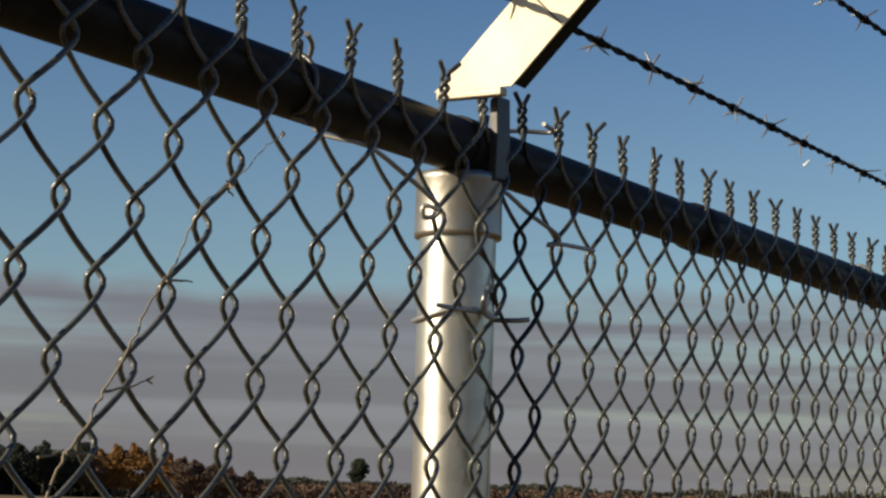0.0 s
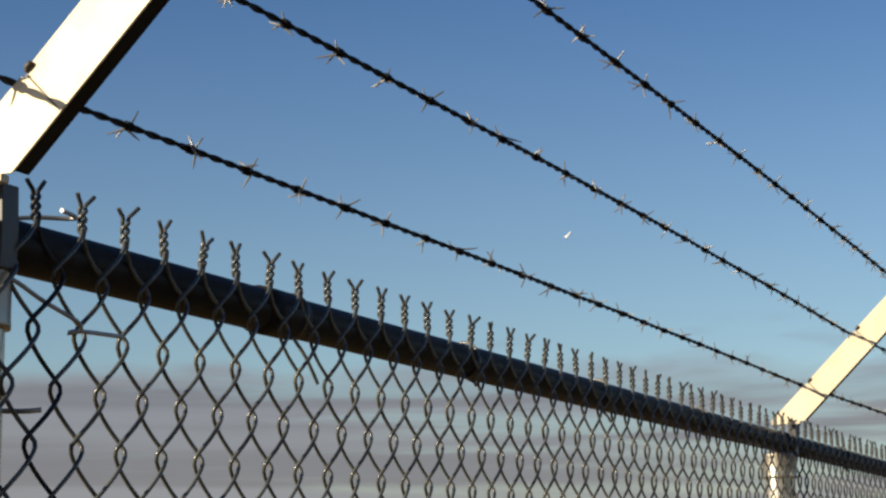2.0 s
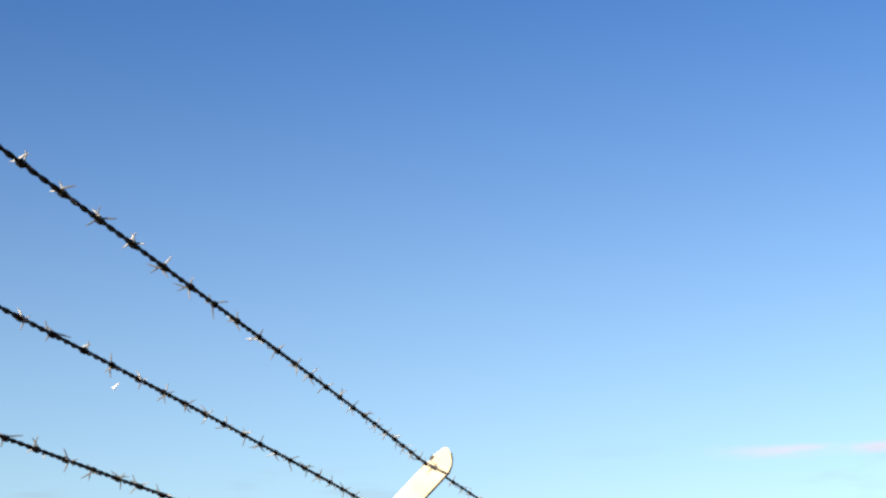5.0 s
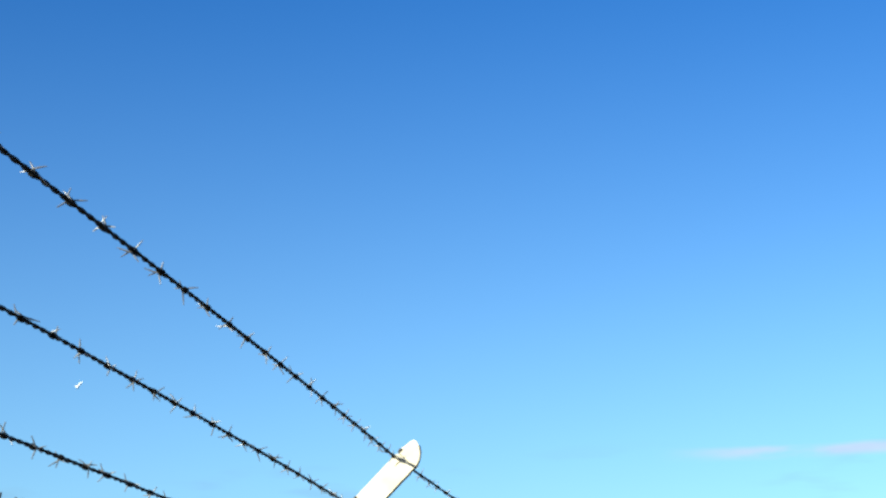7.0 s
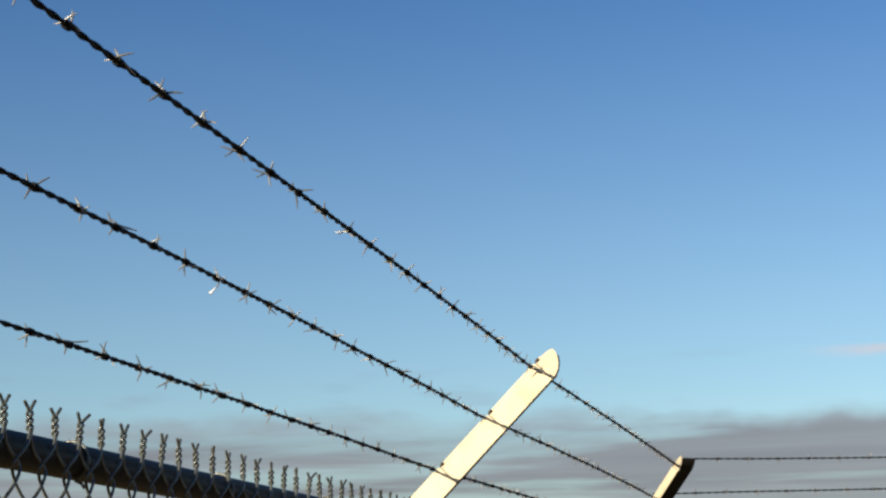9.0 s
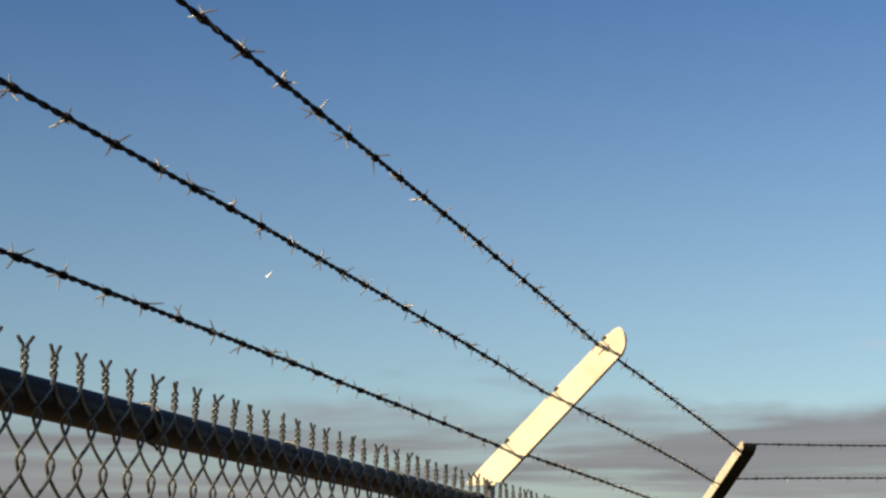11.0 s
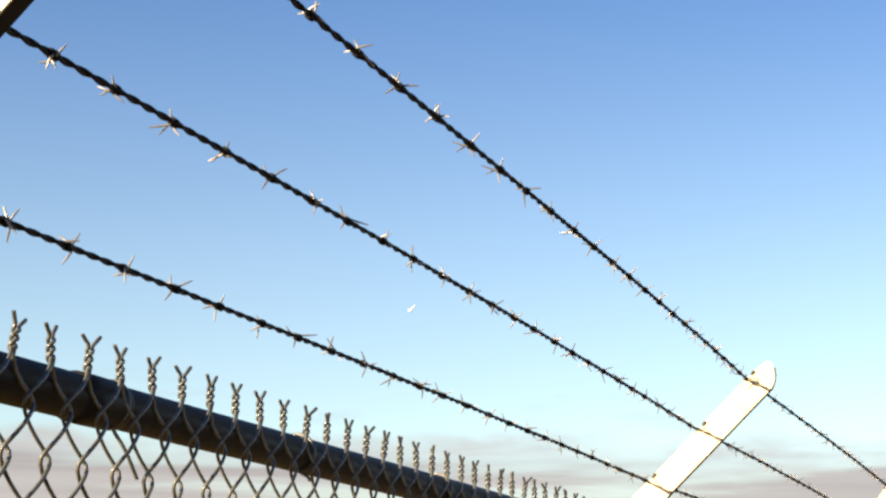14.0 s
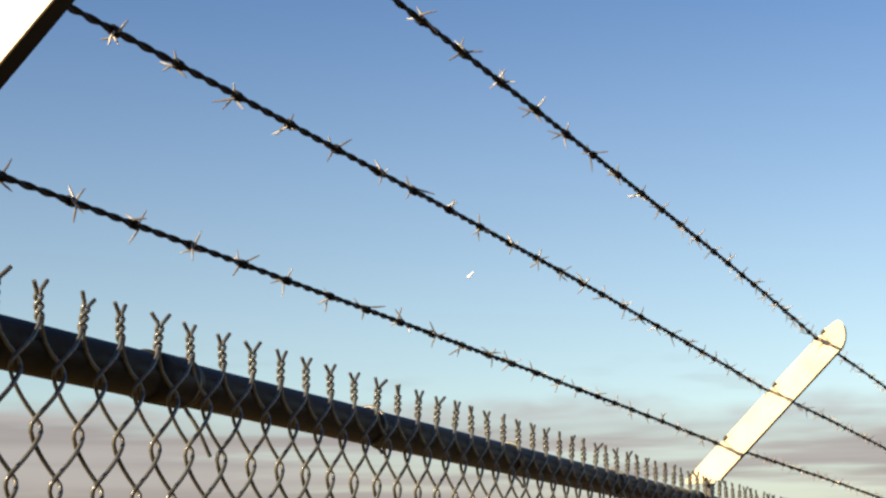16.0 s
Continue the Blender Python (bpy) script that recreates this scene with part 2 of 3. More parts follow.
def lathe(bm, profile, sides=32, axis="z", centre=(0, 0, 0)):
    """Turns (radius, height) pairs round an axis."""
    rings, c = [], Vector(centre)
    for r, h in profile:
        ring = []
        for k in range(sides):
            a = 2 * math.pi * k / sides
            v = (r * math.cos(a), r * math.sin(a), h) if axis == "z" else (h, r * math.cos(a), r * math.sin(a))
            ring.append(bm.verts.new(c + Vector(v)))
        rings.append(ring)
    for a, b in zip(rings, rings[1:]):
        for k in range(sides):
            bm.faces.new((a[k], a[(k + 1) % sides], b[(k + 1) % sides], b[k]))
    bmesh.ops.recalc_face_normals(bm, faces=bm.faces)
    low, high = ([bm.verts.new(v.co) for v in ring] for ring in (rings[0], rings[-1]))
    for ring, way in ((low, -1.0), (high, 1.0)):
        f = bm.faces.new(ring)
        f.normal_update()
        if (f.normal.z if axis == "z" else f.normal.x) * way < 0:
            f.normal_flip()
    return bm


def prism(bm, outline, x0, x1, bevel=0.0):
    """An outline in y and z, drawn out from x0 to x1."""
    a = [bm.verts.new((x0, y, z)) for y, z in outline]
    b = [bm.verts.new((x1, y, z)) for y, z in outline]
    n = len(outline)
    bm.faces.new(a)
    bm.faces.new(list(reversed(b)))
    for k in range(n):
        bm.faces.new((a[k], b[k], b[(k + 1) % n], a[(k + 1) % n]))
    bmesh.ops.recalc_face_normals(bm, faces=bm.faces)
    if bevel:
        bmesh.ops.bevel(bm, geom=list(bm.edges), offset=bevel, segments=2, profile=0.6, affect="EDGES")
    return bm



# ---- the ground: one sheet that falls gently from the fence and reaches the horizon ----
def ground_z(r):
    if r < 15:
        return 0.0
    if r < 300:
        return -0.1 * (r - 15) / 285
    if r < 1200:
        return -0.1 - 5.7 * (r - 300) / 900
    return -5.8 - 6.0 * (r - 1200) / 3400


bm = bmesh.new()
radii = [0.0, 2, 5, 10, 15, 25, 40, 60, 90, 130, 180, 240, 300, 400, 550, 800, 1200, 2000, 3200, 4600]
centre, rings = bm.verts.new((0, 0, 0)), []
for r in radii[1:]:
    rings.append([bm.verts.new((r * math.cos(a), r * math.sin(a), ground_z(r) + (0.12 * noise.noise((r * 0.05, a * 9, 2)) if r > 20 else 0)))
                  for a in (2 * math.pi * k / 96 for k in range(96))])
for k in range(96):
    bm.faces.new((centre, rings[0][k], rings[0][(k + 1) % 96]))
for a, b in zip(rings, rings[1:]):
    for k in range(96):
        bm.faces.new((a[k], b[k], b[(k + 1) % 96], a[(k + 1) % 96]))
ground = new("ground", sheet("ground", bm, GRASS))
tagged(ground, "dry tan autumn field sloping away from the fence", "ground", kind="structure")

# ---- fence dimensions ----
PITCH, ROW = 0.063, 0.0906      # mesh width and height
BAY, POST_X, POST_Y, CORNER = 2.60, -0.040, 0.034, 5.60   # post spacing, first visible post, corner post
RAIL_Y, RAIL_Z, RAIL_R = 0.0265, 1.8315, 0.0213
X0, X1 = POST_X - BAY, CORNER     # the run ends at the corner post


# ---- posts with their loop caps and outward arms ----
ARM_W = 0.048                                # width of the arm's flat face
ARM_FOOT = (-0.0605, 1.8720)                   # lower edge at the foot, from the post's axis
SLOTS = (0.0605, 0.2000, 0.3360)             # wire slots, along the lower edge


def arm_parts(thing_, turn=0.0, lean=1.0, deep=0.0175, wide=ARM_W):
    d = Vector((-math.sqrt(0.5), math.sqrt(0.5)))     # along the arm, in y and z
    u = Vector((math.sqrt(0.5), math.sqrt(0.5)))      # up across the face
    foot = Vector(ARM_FOOT)
    length = 0.344

    def at(s, w):
        q = foot + d * s + u * w
        return (q.x * lean, q.y)

    low0 = at(0, 0)
    out_ = [low0]
    out_ += [at(length, 0)]
    k = wide / ARM_W                                  # rounded nose
    out_ += [at(0.357, 0.0045 * k), at(0.3665, 0.012 * k), at(0.3740, 0.0215 * k), at(0.3785, 0.0305 * k), at(0.3795, 0.0370 * k), at(0.3765, 0.0415 * k),
             at(0.3700, 0.0440 * k), at(0.358, 0.0455 * k), at(0.347, wide * 0.97)]
    for s0 in reversed(SLOTS):
        out_ += [at(s0 + 0.005, wide), at(s0 + 0.003, wide * 0.93), at(s0 - 0.003, wide * 0.93), at(s0 - 0.005, wide)]
    # level foot
    run = wide
    out_.append(at(-run, wide))
    bm = bmesh.new()
    prism(bm, out_, -0.030, -0.0275)
    arm = part("arm", bm, ARM, thing_, "sunlit pale galvanised outrigger arm with three wire slots", smooth=False)
    arm.rotation_euler[2] = turn
    thing_ = arm
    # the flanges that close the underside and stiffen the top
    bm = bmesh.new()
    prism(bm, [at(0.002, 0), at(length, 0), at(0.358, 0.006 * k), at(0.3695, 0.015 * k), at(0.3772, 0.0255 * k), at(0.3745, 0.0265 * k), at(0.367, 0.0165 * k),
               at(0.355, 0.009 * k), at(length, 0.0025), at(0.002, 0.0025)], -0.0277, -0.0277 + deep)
    # FLANGE paints this underside dark, as it lies in shade
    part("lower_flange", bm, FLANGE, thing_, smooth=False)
    bm = bmesh.new()
    cuts = [-0.036] + [c for s0 in SLOTS for c in (s0 - 0.004, s0 + 0.004)] + [length + 0.008]
    for a, b in zip(cuts[::2], cuts[1::2]):
        prism(bm, [at(a, wide - 0.0025), at(b, wide - 0.0025), at(b, wide), at(a, wide)], -0.0277, -0.0277 + deep)
    part("upper_flange", bm, ARM, thing_, smooth=False)
    # slots as thin raised strips, shade put into their colour, and the dark hooked tabs that hold the wires
    for s0 in SLOTS:
        bm = bmesh.new()
        prism(bm, [at(s0 - 0.0007, 0.001), at(s0 + 0.0007, 0.001), at(s0 + 0.0009, wide * 0.94), at(s0 - 0.0009, wide * 0.94)], -0.0304, -0.0300)
        part("slot", bm, SLIT, thing_, smooth=False)
        bm = bmesh.new()
        y, z = at(s0 + 0.006, wide - 0.002)
        tube(bm, [(-0.0300, y + 0.003, z - 0.003), (-0.0325, y + 0.002, z), (-0.0325, y - 0.001, z + 0.003), (-0.0300, y - 0.002, z + 0.002)], 0.0022, 7)
        part("wire_tab", bm, SLIT, thing_)
    # foot plate under the arm
    bm = bmesh.new()
    y0, y1 = sorted((at(0, 0)[0], at(-run, wide)[0]))
    prism(bm, [(y0 + 0.009, ARM_FOOT[1] - 0.006), (y1 - 0.002, ARM_FOOT[1] - 0.006), (y1 - 0.002, ARM_FOOT[1] + 0.0002), (y0 + 0.009, ARM_FOOT[1] + 0.0002)], -0.0305, -0.020, bevel=0.001)
    part("foot_plate", bm, ARM, thing_, smooth=False)


WIRES = ((-0.048, 1.946), (-0.147, 2.046), (-0.256, 2.1342))   # barbed wires, out from the posts' axis and up


CROSS_SWING = 0.25                           # the cross fence leaves the corner a little wide of square
ACROSS_RISE = (0.0, 0.008, 0.040)            # wires of the cross fence sit higher on the corner arm
CORNER_RISE = 0.02                           # the corner post stands a little higher


def wire_place(k):
    return WIRES[k]


def fence_post(at, turn=0.0, lean=1.0, label="", deep=0.0175, wide=ARM_W):
    post = thing("fence_post", label, "fence post", (at[0], at[1], 0), group="fence posts")
    bm = bmesh.new()
    lathe(bm, [(0.0302, -0.25), (0.0302, 1.79)], 40)
    part("tube", bm, POST, post)
    bm = bmesh.new()
    lathe(bm, [(0.0308, 1.7600), (0.0342, 1.7605), (0.0346, 1.764), (0.0342, 1.767), (0.0340, 1.802), (0.0350, 1.805),
               (0.0350, 1.8105), (0.0300, 1.8110), (0.012, 1.818)], 40)
    part("cap", bm, CAST, post, "pressed zinc loop cap")
    # the pressed strap that holds the rail and carries the arm: a cheek before the rail
    ry = RAIL_Y - POST_Y
    cheek = [(ry - 0.0225, 1.800), (ry - 0.0225, ARM_FOOT[1] - 0.004), (ry - 0.0290, ARM_FOOT[1] - 0.001), (ry - 0.0300, 1.838), (ry - 0.0290, 1.806)]
    bm = bmesh.new()
    prism(bm, cheek, -0.008, 0.013, bevel=0.0008)
    part("rail_strap", bm, LOOP, post, "dull zinc strap beside the rail", smooth=False)
    bm = bmesh.new()
    lathe(bm, [(0.0225, -0.022), (0.0232, -0.021), (0.0232, 0.000), (0.0225, 0.001)], 36, "x", (0, ry, RAIL_Z))
    part("collar", bm, PIPE, post)
    arm_parts(post, turn, lean, deep, wide)
    return post


fence_post((POST_X - BAY, POST_Y), label="round galvanised fence post with loop cap and angled arm")
fence_post((POST_X, POST_Y), label="round galvanised fence post with loop cap, sunlit arm and tie")
fence_post((POST_X + BAY, POST_Y), label="round galvanised fence post behind the mesh, arm in full sun")
corner_post = fence_post((CORNER, POST_Y - 0.012), turn=radians(-56), lean=1.66, deep=0.048, wide=0.028, label="galvanised corner post with arm leaning over the inner angle")
corner_post.location.z = CORNER_RISE
fence_post((CORNER + CROSS_SWING * BAY, POST_Y - BAY), turn=radians(-90), label="round galvanised post of the cross fence")

# ---- top rails ----
rail = thing("top_rail", "long galvanised steel top rail with sleeve joint", "fence rail")
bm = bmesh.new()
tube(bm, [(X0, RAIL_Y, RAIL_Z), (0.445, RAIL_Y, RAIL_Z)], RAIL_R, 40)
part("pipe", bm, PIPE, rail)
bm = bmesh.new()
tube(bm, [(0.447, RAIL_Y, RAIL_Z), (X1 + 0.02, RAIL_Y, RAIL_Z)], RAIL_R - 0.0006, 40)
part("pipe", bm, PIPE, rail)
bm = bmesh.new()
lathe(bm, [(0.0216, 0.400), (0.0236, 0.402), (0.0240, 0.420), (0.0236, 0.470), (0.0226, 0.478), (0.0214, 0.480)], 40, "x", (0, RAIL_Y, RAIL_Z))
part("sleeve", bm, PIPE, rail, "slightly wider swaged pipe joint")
rail2 = thing("top_rail", "galvanised top rail of the cross fence", "fence rail")
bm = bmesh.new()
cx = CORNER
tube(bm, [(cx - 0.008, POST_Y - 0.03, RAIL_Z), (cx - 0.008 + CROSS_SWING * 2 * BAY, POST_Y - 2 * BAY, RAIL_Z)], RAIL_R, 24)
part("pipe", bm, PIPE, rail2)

# ---- barbed wires ----
def sagging(u, k):
    """Droop below the straight line, u from post to post: (out, down)."""
    s = 4 * u * (1 - u)
    return (0.002, -0.005, -0.032)[k] * s, (0.005, 0.005, -0.0196)[k] * s


def barb_mesh(seed):
    """Two short wires wound round the strands, four cut points."""
    r = random.Random(seed)
    bm, first = bmesh.new(), r.uniform(0, 6.28)
    for side in (-1, 1):
        a0 = first + side * 0.8 + r.uniform(-0.35, 0.35)
        turns, coil = 2.0 + r.uniform(-0.1, 0.1), []
        for i in range(25):
            a = a0 + turns * 2 * math.pi * i / 24
            coil.append(Vector((side * 0.0025 + side * 0.0046 * (i / 24 - 0.5), 0.0033 * math.cos(a), 0.0033 * math.sin(a))))
        tube(bm, coil, 0.00115, 5)
        bm.faces.ensure_lookup_table()
        done = len(bm.faces)
        for end, nxt in ((0, 1), (24, 23)):
            tan = (coil[end] - coil[nxt]).normalized()
            tip = coil[end] + tan * r.uniform(0.0115, 0.0175) + Vector((r.uniform(-0.009, 0.009), 0, 0))
            mid = coil[end].lerp(tip, 0.5) + Vector((r.uniform(-0.001, 0.001), 0, 0))
            tube(bm, [coil[end], mid, tip], 0.00108, 5, taper=[1, 1, 0.5])
        bm.faces.ensure_lookup_table()
        # points get the pale, sun-painted colour; the coil stays dark
        for f in bm.faces[done:]:
            f.material_index = 1
    me = sheet("barb", bm, BARB)
    me.materials.append(PRONG)
    return me


BARBS = [barb_mesh(s) for s in range(9)]
FIRST = (0.1083, 0.0979, 0.3047)                # one barb of each wire
GAP = (0.1021, 0.1008, 0.1003)               # barb spacing of each wire


def barbed_wire(k, start, end, across, label):
    """Wire k from start to end along x, or along -y past the corner."""
    wire = thing("barbed_wire", label, "barbed wire", group="barbed wires")
    oy, z0 = wire_place(k)

    def at(s):
        last_post = POST_X + BAY
        beyond = s > last_post and not across
        u = (s - last_post) / (CORNER - last_post) if beyond else ((s - POST_X) / BAY) % 1.0
        dy, dz = sagging(u, k)
        lift = (0.0, 0.0, 0.010)[k] * max(0.0, 1 - abs(s - POST_X) / BAY)
        dz += lift + (ACROSS_RISE[k] if across else 0.0) + CORNER_RISE * (1.0 if across else u if beyond else 0.0)
        wob = 0.0012 * noise.noise((s * 4.0, k * 7.3, 1.0))
        if across:
            return Vector((cx + oy + dy * 0.4 + CROSS_SWING * (s - X1), POST_Y + oy - (s - X1), z0 + dz + wob))
        return Vector((s, POST_Y + oy + dy + wob, z0 + dz + wob))

    lo, hi = start, end
    for phase in (0, math.pi):
        pts, n = [], int((hi - lo) / 0.0045)
        for i in range(n + 1):
            s = lo + (hi - lo) * i / n
            a = 2 * math.pi * s / 0.052 + phase + 0.6 * noise.noise((s * 6, k, 0))
            o = Vector((0, 0.0015 * math.cos(a), 0.0015 * math.sin(a)))
            pts.append(at(s) + (Vector((o.y, 0, o.z)) if across else o))
        bm = bmesh.new()
        tube(bm, pts, 0.00178, 5)
        part("strand", bm, BARB, wire)
    r = random.Random(40 + k + 10 * across)
    n0 = math.ceil((lo + 0.02 - FIRST[k]) / GAP[k])
    s = FIRST[k] + n0 * GAP[k]
    while s < hi - 0.02:
        b = new("barb", BARBS[r.randrange(len(BARBS))])
        here = s + r.uniform(-0.003, 0.003)
        b.matrix_local = Matrix.Translation(at(here)) @ Euler((r.uniform(0, 6.28), 0, radians(90) if across else 0)).to_matrix().to_4x4()
        b.parent = wire
        s += GAP[k]


for k, name in enumerate(("lowest", "middle", "topmost")):
    barbed_wire(k, X0, X1 + wire_place(k)[0], False, f"{name} strand of twisted rusty barbed wire with four-point barbs")
    barbed_wire(k, X1, X1 + BAY * 1.9, True, f"{name} barbed wire strand of the cross fence")

# ---- tie wires ----
def tie(points, label, radius=0.0019, metal=None):
    t = thing("tie_wire", label, "tie wire", group="tie wires")
    pts = [Vector(q) for q in points]
    line = []
    for i in range(len(pts) - 1):
        a, b, c, d = pts[max(i - 1, 0)], pts[i], pts[i + 1], pts[min(i + 2, len(pts) - 1)]
        for j in range(4):
            u = j / 4
            line.append(0.5 * (2 * b + (c - a) * u + (2 * a - 5 * b + 4 * c - d) * u * u + (3 * b - a - 3 * c + d) * u ** 3))
    bm = bmesh.new()
    tube(bm, line + [pts[-1]], radius, 8)
    part("wire", bm, metal or TIE, t)
    return t


def rail_tie(x, tail=0.03, swing=0.0):
    pts = []
    for i in range(15):
        a = radians(250 - i * 20)
        pts.append((x + 0.010 * i / 14 - 0.005, RAIL_Y + 0.0230 * math.cos(a), RAIL_Z + 0.0230 * math.sin(a)))
    end = Vector(pts[0])
    pts = [end + Vector((swing, -0.012, -tail)), end + Vector((swing * 0.4, -0.008, -tail * 0.45))] + pts
    last_ = Vector(pts[-1])
    pts += [last_ + Vector((0.004, -0.012, -0.006)), last_ + Vector((0.012, -0.018, 0.002))]
    tie(pts, "thin weathered tie wire looped round the top rail", metal=WIRE)


for x, tail, swing in ((-0.285, 0.006, 0.0), (0.470, 0.045, 0.030), (0.92, 0.01, 0.0), (1.42, 0.018, 0.01), (1.95, 0.01, 0.0), (3.1, 0.012, 0.0), (3.7, 0.01, 0.0), (-0.9, 0.012, 0.0)):
    rail_tie(x, tail, swing)
# braces from the cap down to the mesh on both sides of the post
tie([(-0.300, 0.004, 1.863), (-0.270, 0.020, 1.862), (-0.235, 0.050, 1.850), (-0.225, 0.046, 1.815), (-0.212, 0.010, 1.803), (-0.175, 0.000, 1.787),
     (-0.140, -0.005, 1.772), (-0.136, -0.003, 1.764), (-0.142, 0.004, 1.762), (-0.144, 0.003, 1.770), (-0.137, -0.006, 1.768)],
    "bright tie wire slanting from rail to mesh beside the post")
tie([(0.028, -0.004, 1.862), (0.058, 0.004, 1.861), (0.035, 0.030, 1.860), (0.000, 0.050, 1.850), (-0.020, 0.046, 1.815), (-0.026, 0.004, 1.800), (0.012, 0.000, 1.787),
     (0.050, -0.006, 1.775), (0.056, -0.005, 1.768), (0.049, 0.002, 1.766), (0.060, -0.004, 1.768), (0.112, -0.010, 1.769)],
    "bright tie wire hooked over a mesh knuckle")
# tie round the post
ring_ = [(POST_X + 0.0325 * math.cos(a), POST_Y + 0.0325 * math.sin(a), 1.699 + 0.004 * math.sin(2 * a)) for a in (radians(15 + 12 * i) for i in range(20))]
tie([(0.000, -0.010, 1.700), (-0.006, 0.004, 1.699)] + ring_ + [(-0.050, -0.006, 1.697), (-0.066, -0.007, 1.698), (-0.075, -0.010, 1.707), (-0.071, -0.013, 1.720)],
    "tie wire round the post with a hooked end", 0.0021)
tie([(POST_X - 0.10, -0.006, 1.698), (POST_X - 0.06, -0.004, 1.6985), (POST_X - 0.015, -0.004, 1.700)], "straight bright end of the post tie", 0.0018)

# ---- dried vine caught in the mesh ----
vine = thing("dried_vine", "dry straw-coloured vine stem twined through the wire mesh", "vine")
STEM = ((-0.338, 1.789), (-0.360, 1.776), (-0.393, 1.748), (-0.413, 1.738), (-0.428, 1.719), (-0.438, 1.700), (-0.451, 1.685), (-0.469, 1.661),
        (-0.480, 1.644), (-0.500, 1.619), (-0.507, 1.607), (-0.515, 1.597), (-0.527, 1.585), (-0.534, 1.577), (-0.545, 1.55), (-0.55, 1.50))
TWIGS = (((-0.500, 1.619), (-0.483, 1.622), (-0.462, 1.628)), ((-0.527, 1.585), (-0.510, 1.586), (-0.494, 1.582)), ((-0.538, 1.613), (-0.528, 1.610)),
         ((-0.549, 1.582), (-0.530, 1.587)), ((-0.393, 1.748), (-0.384, 1.752)), ((-0.393, 1.748), (-0.389, 1.742)), ((-0.451, 1.685), (-0.425, 1.687)))


def level(z):
    """Heights along the stem, spaced as the rows of the mesh."""
    return 1.766 - (1.7684 - z) * 1.03


def smooth_line(points, y, seed):
    points = [(x, level(z)) for x, z in points]
    r, out_ = random.Random(seed), []
    for (xa, za), (xb, zb) in zip(points, points[1:]):
        for i in range(4):
            s = i / 4
            out_.append((xa + (xb - xa) * s + r.uniform(-0.0007, 0.0007), y + r.uniform(-0.0015, 0.0015), za + (zb - za) * s + r.uniform(-0.0007, 0.0007)))
    return out_ + [(points[-1][0], y, points[-1][1])]


bm = bmesh.new()
line = smooth_line(STEM, -0.0075, 1)
tube(bm, line, 0.0008, 6, taper=[0.35 + 0.9 * i / len(line) for i in range(len(line))])
part("stem", bm, VINE, vine)
for i, twig in enumerate(TWIGS):
    bm = bmesh.new()
    line = smooth_line(twig, -0.008, 20 + i)
    tube(bm, line, 0.0009, 5, taper=[1.1 - 0.7 * j / len(line) for j in range(len(line))])
    part("twig", bm, VINE, vine)
for q in ((-0.462, 1.628), (-0.393, 1.749), (-0.338, 1.789), (-0.572, 1.771)):
    bm = bmesh.new()
    leaves_r = random.Random(int(q[0] * -1000))
    for _ in range(5):
        a = Vector((leaves_r.uniform(-1, 1), leaves_r.uniform(-1, 1), leaves_r.uniform(-1, 1))).normalized()
        tube(bm, [Vector((q[0], -0.008, level(q[1]))), Vector((q[0], -0.008, level(q[1]))) + a * leaves_r.uniform(0.002, 0.005)], 0.0010, 4, taper=[1, 0.3])
    part("dry_bud", bm, VINE, vine)



# ---- distant trees ----
def leaves(bm, centre, size, count, r, flat=1.0, leaf=0.35):
    for _ in range(count):
        while True:
            v = Vector((r.uniform(-1, 1), r.uniform(-1, 1), r.uniform(-1, 1)))
            if v.length < 1:
                break
        q = Vector(centre) + Vector((v.x * size[0], v.y * size[1], v.z * size[2]))
        a = Vector((r.uniform(-1, 1), r.uniform(-1, 1), r.uniform(-1, 1))).normalized()
        b = a.orthogonal().normalized()
        s = leaf * r.uniform(0.5, 1.3)
        c = a.cross(b) * s * 0.7
        bm.faces.new([bm.verts.new(q + b * s), bm.verts.new(q + c), bm.verts.new(q - b * s * 0.8), bm.verts.new(q - c)])


def polar(az, r, dz=0.0):
    a = radians(az)
    return Vector((r * math.cos(a), r * math.sin(a), ground_z(r) + dz))


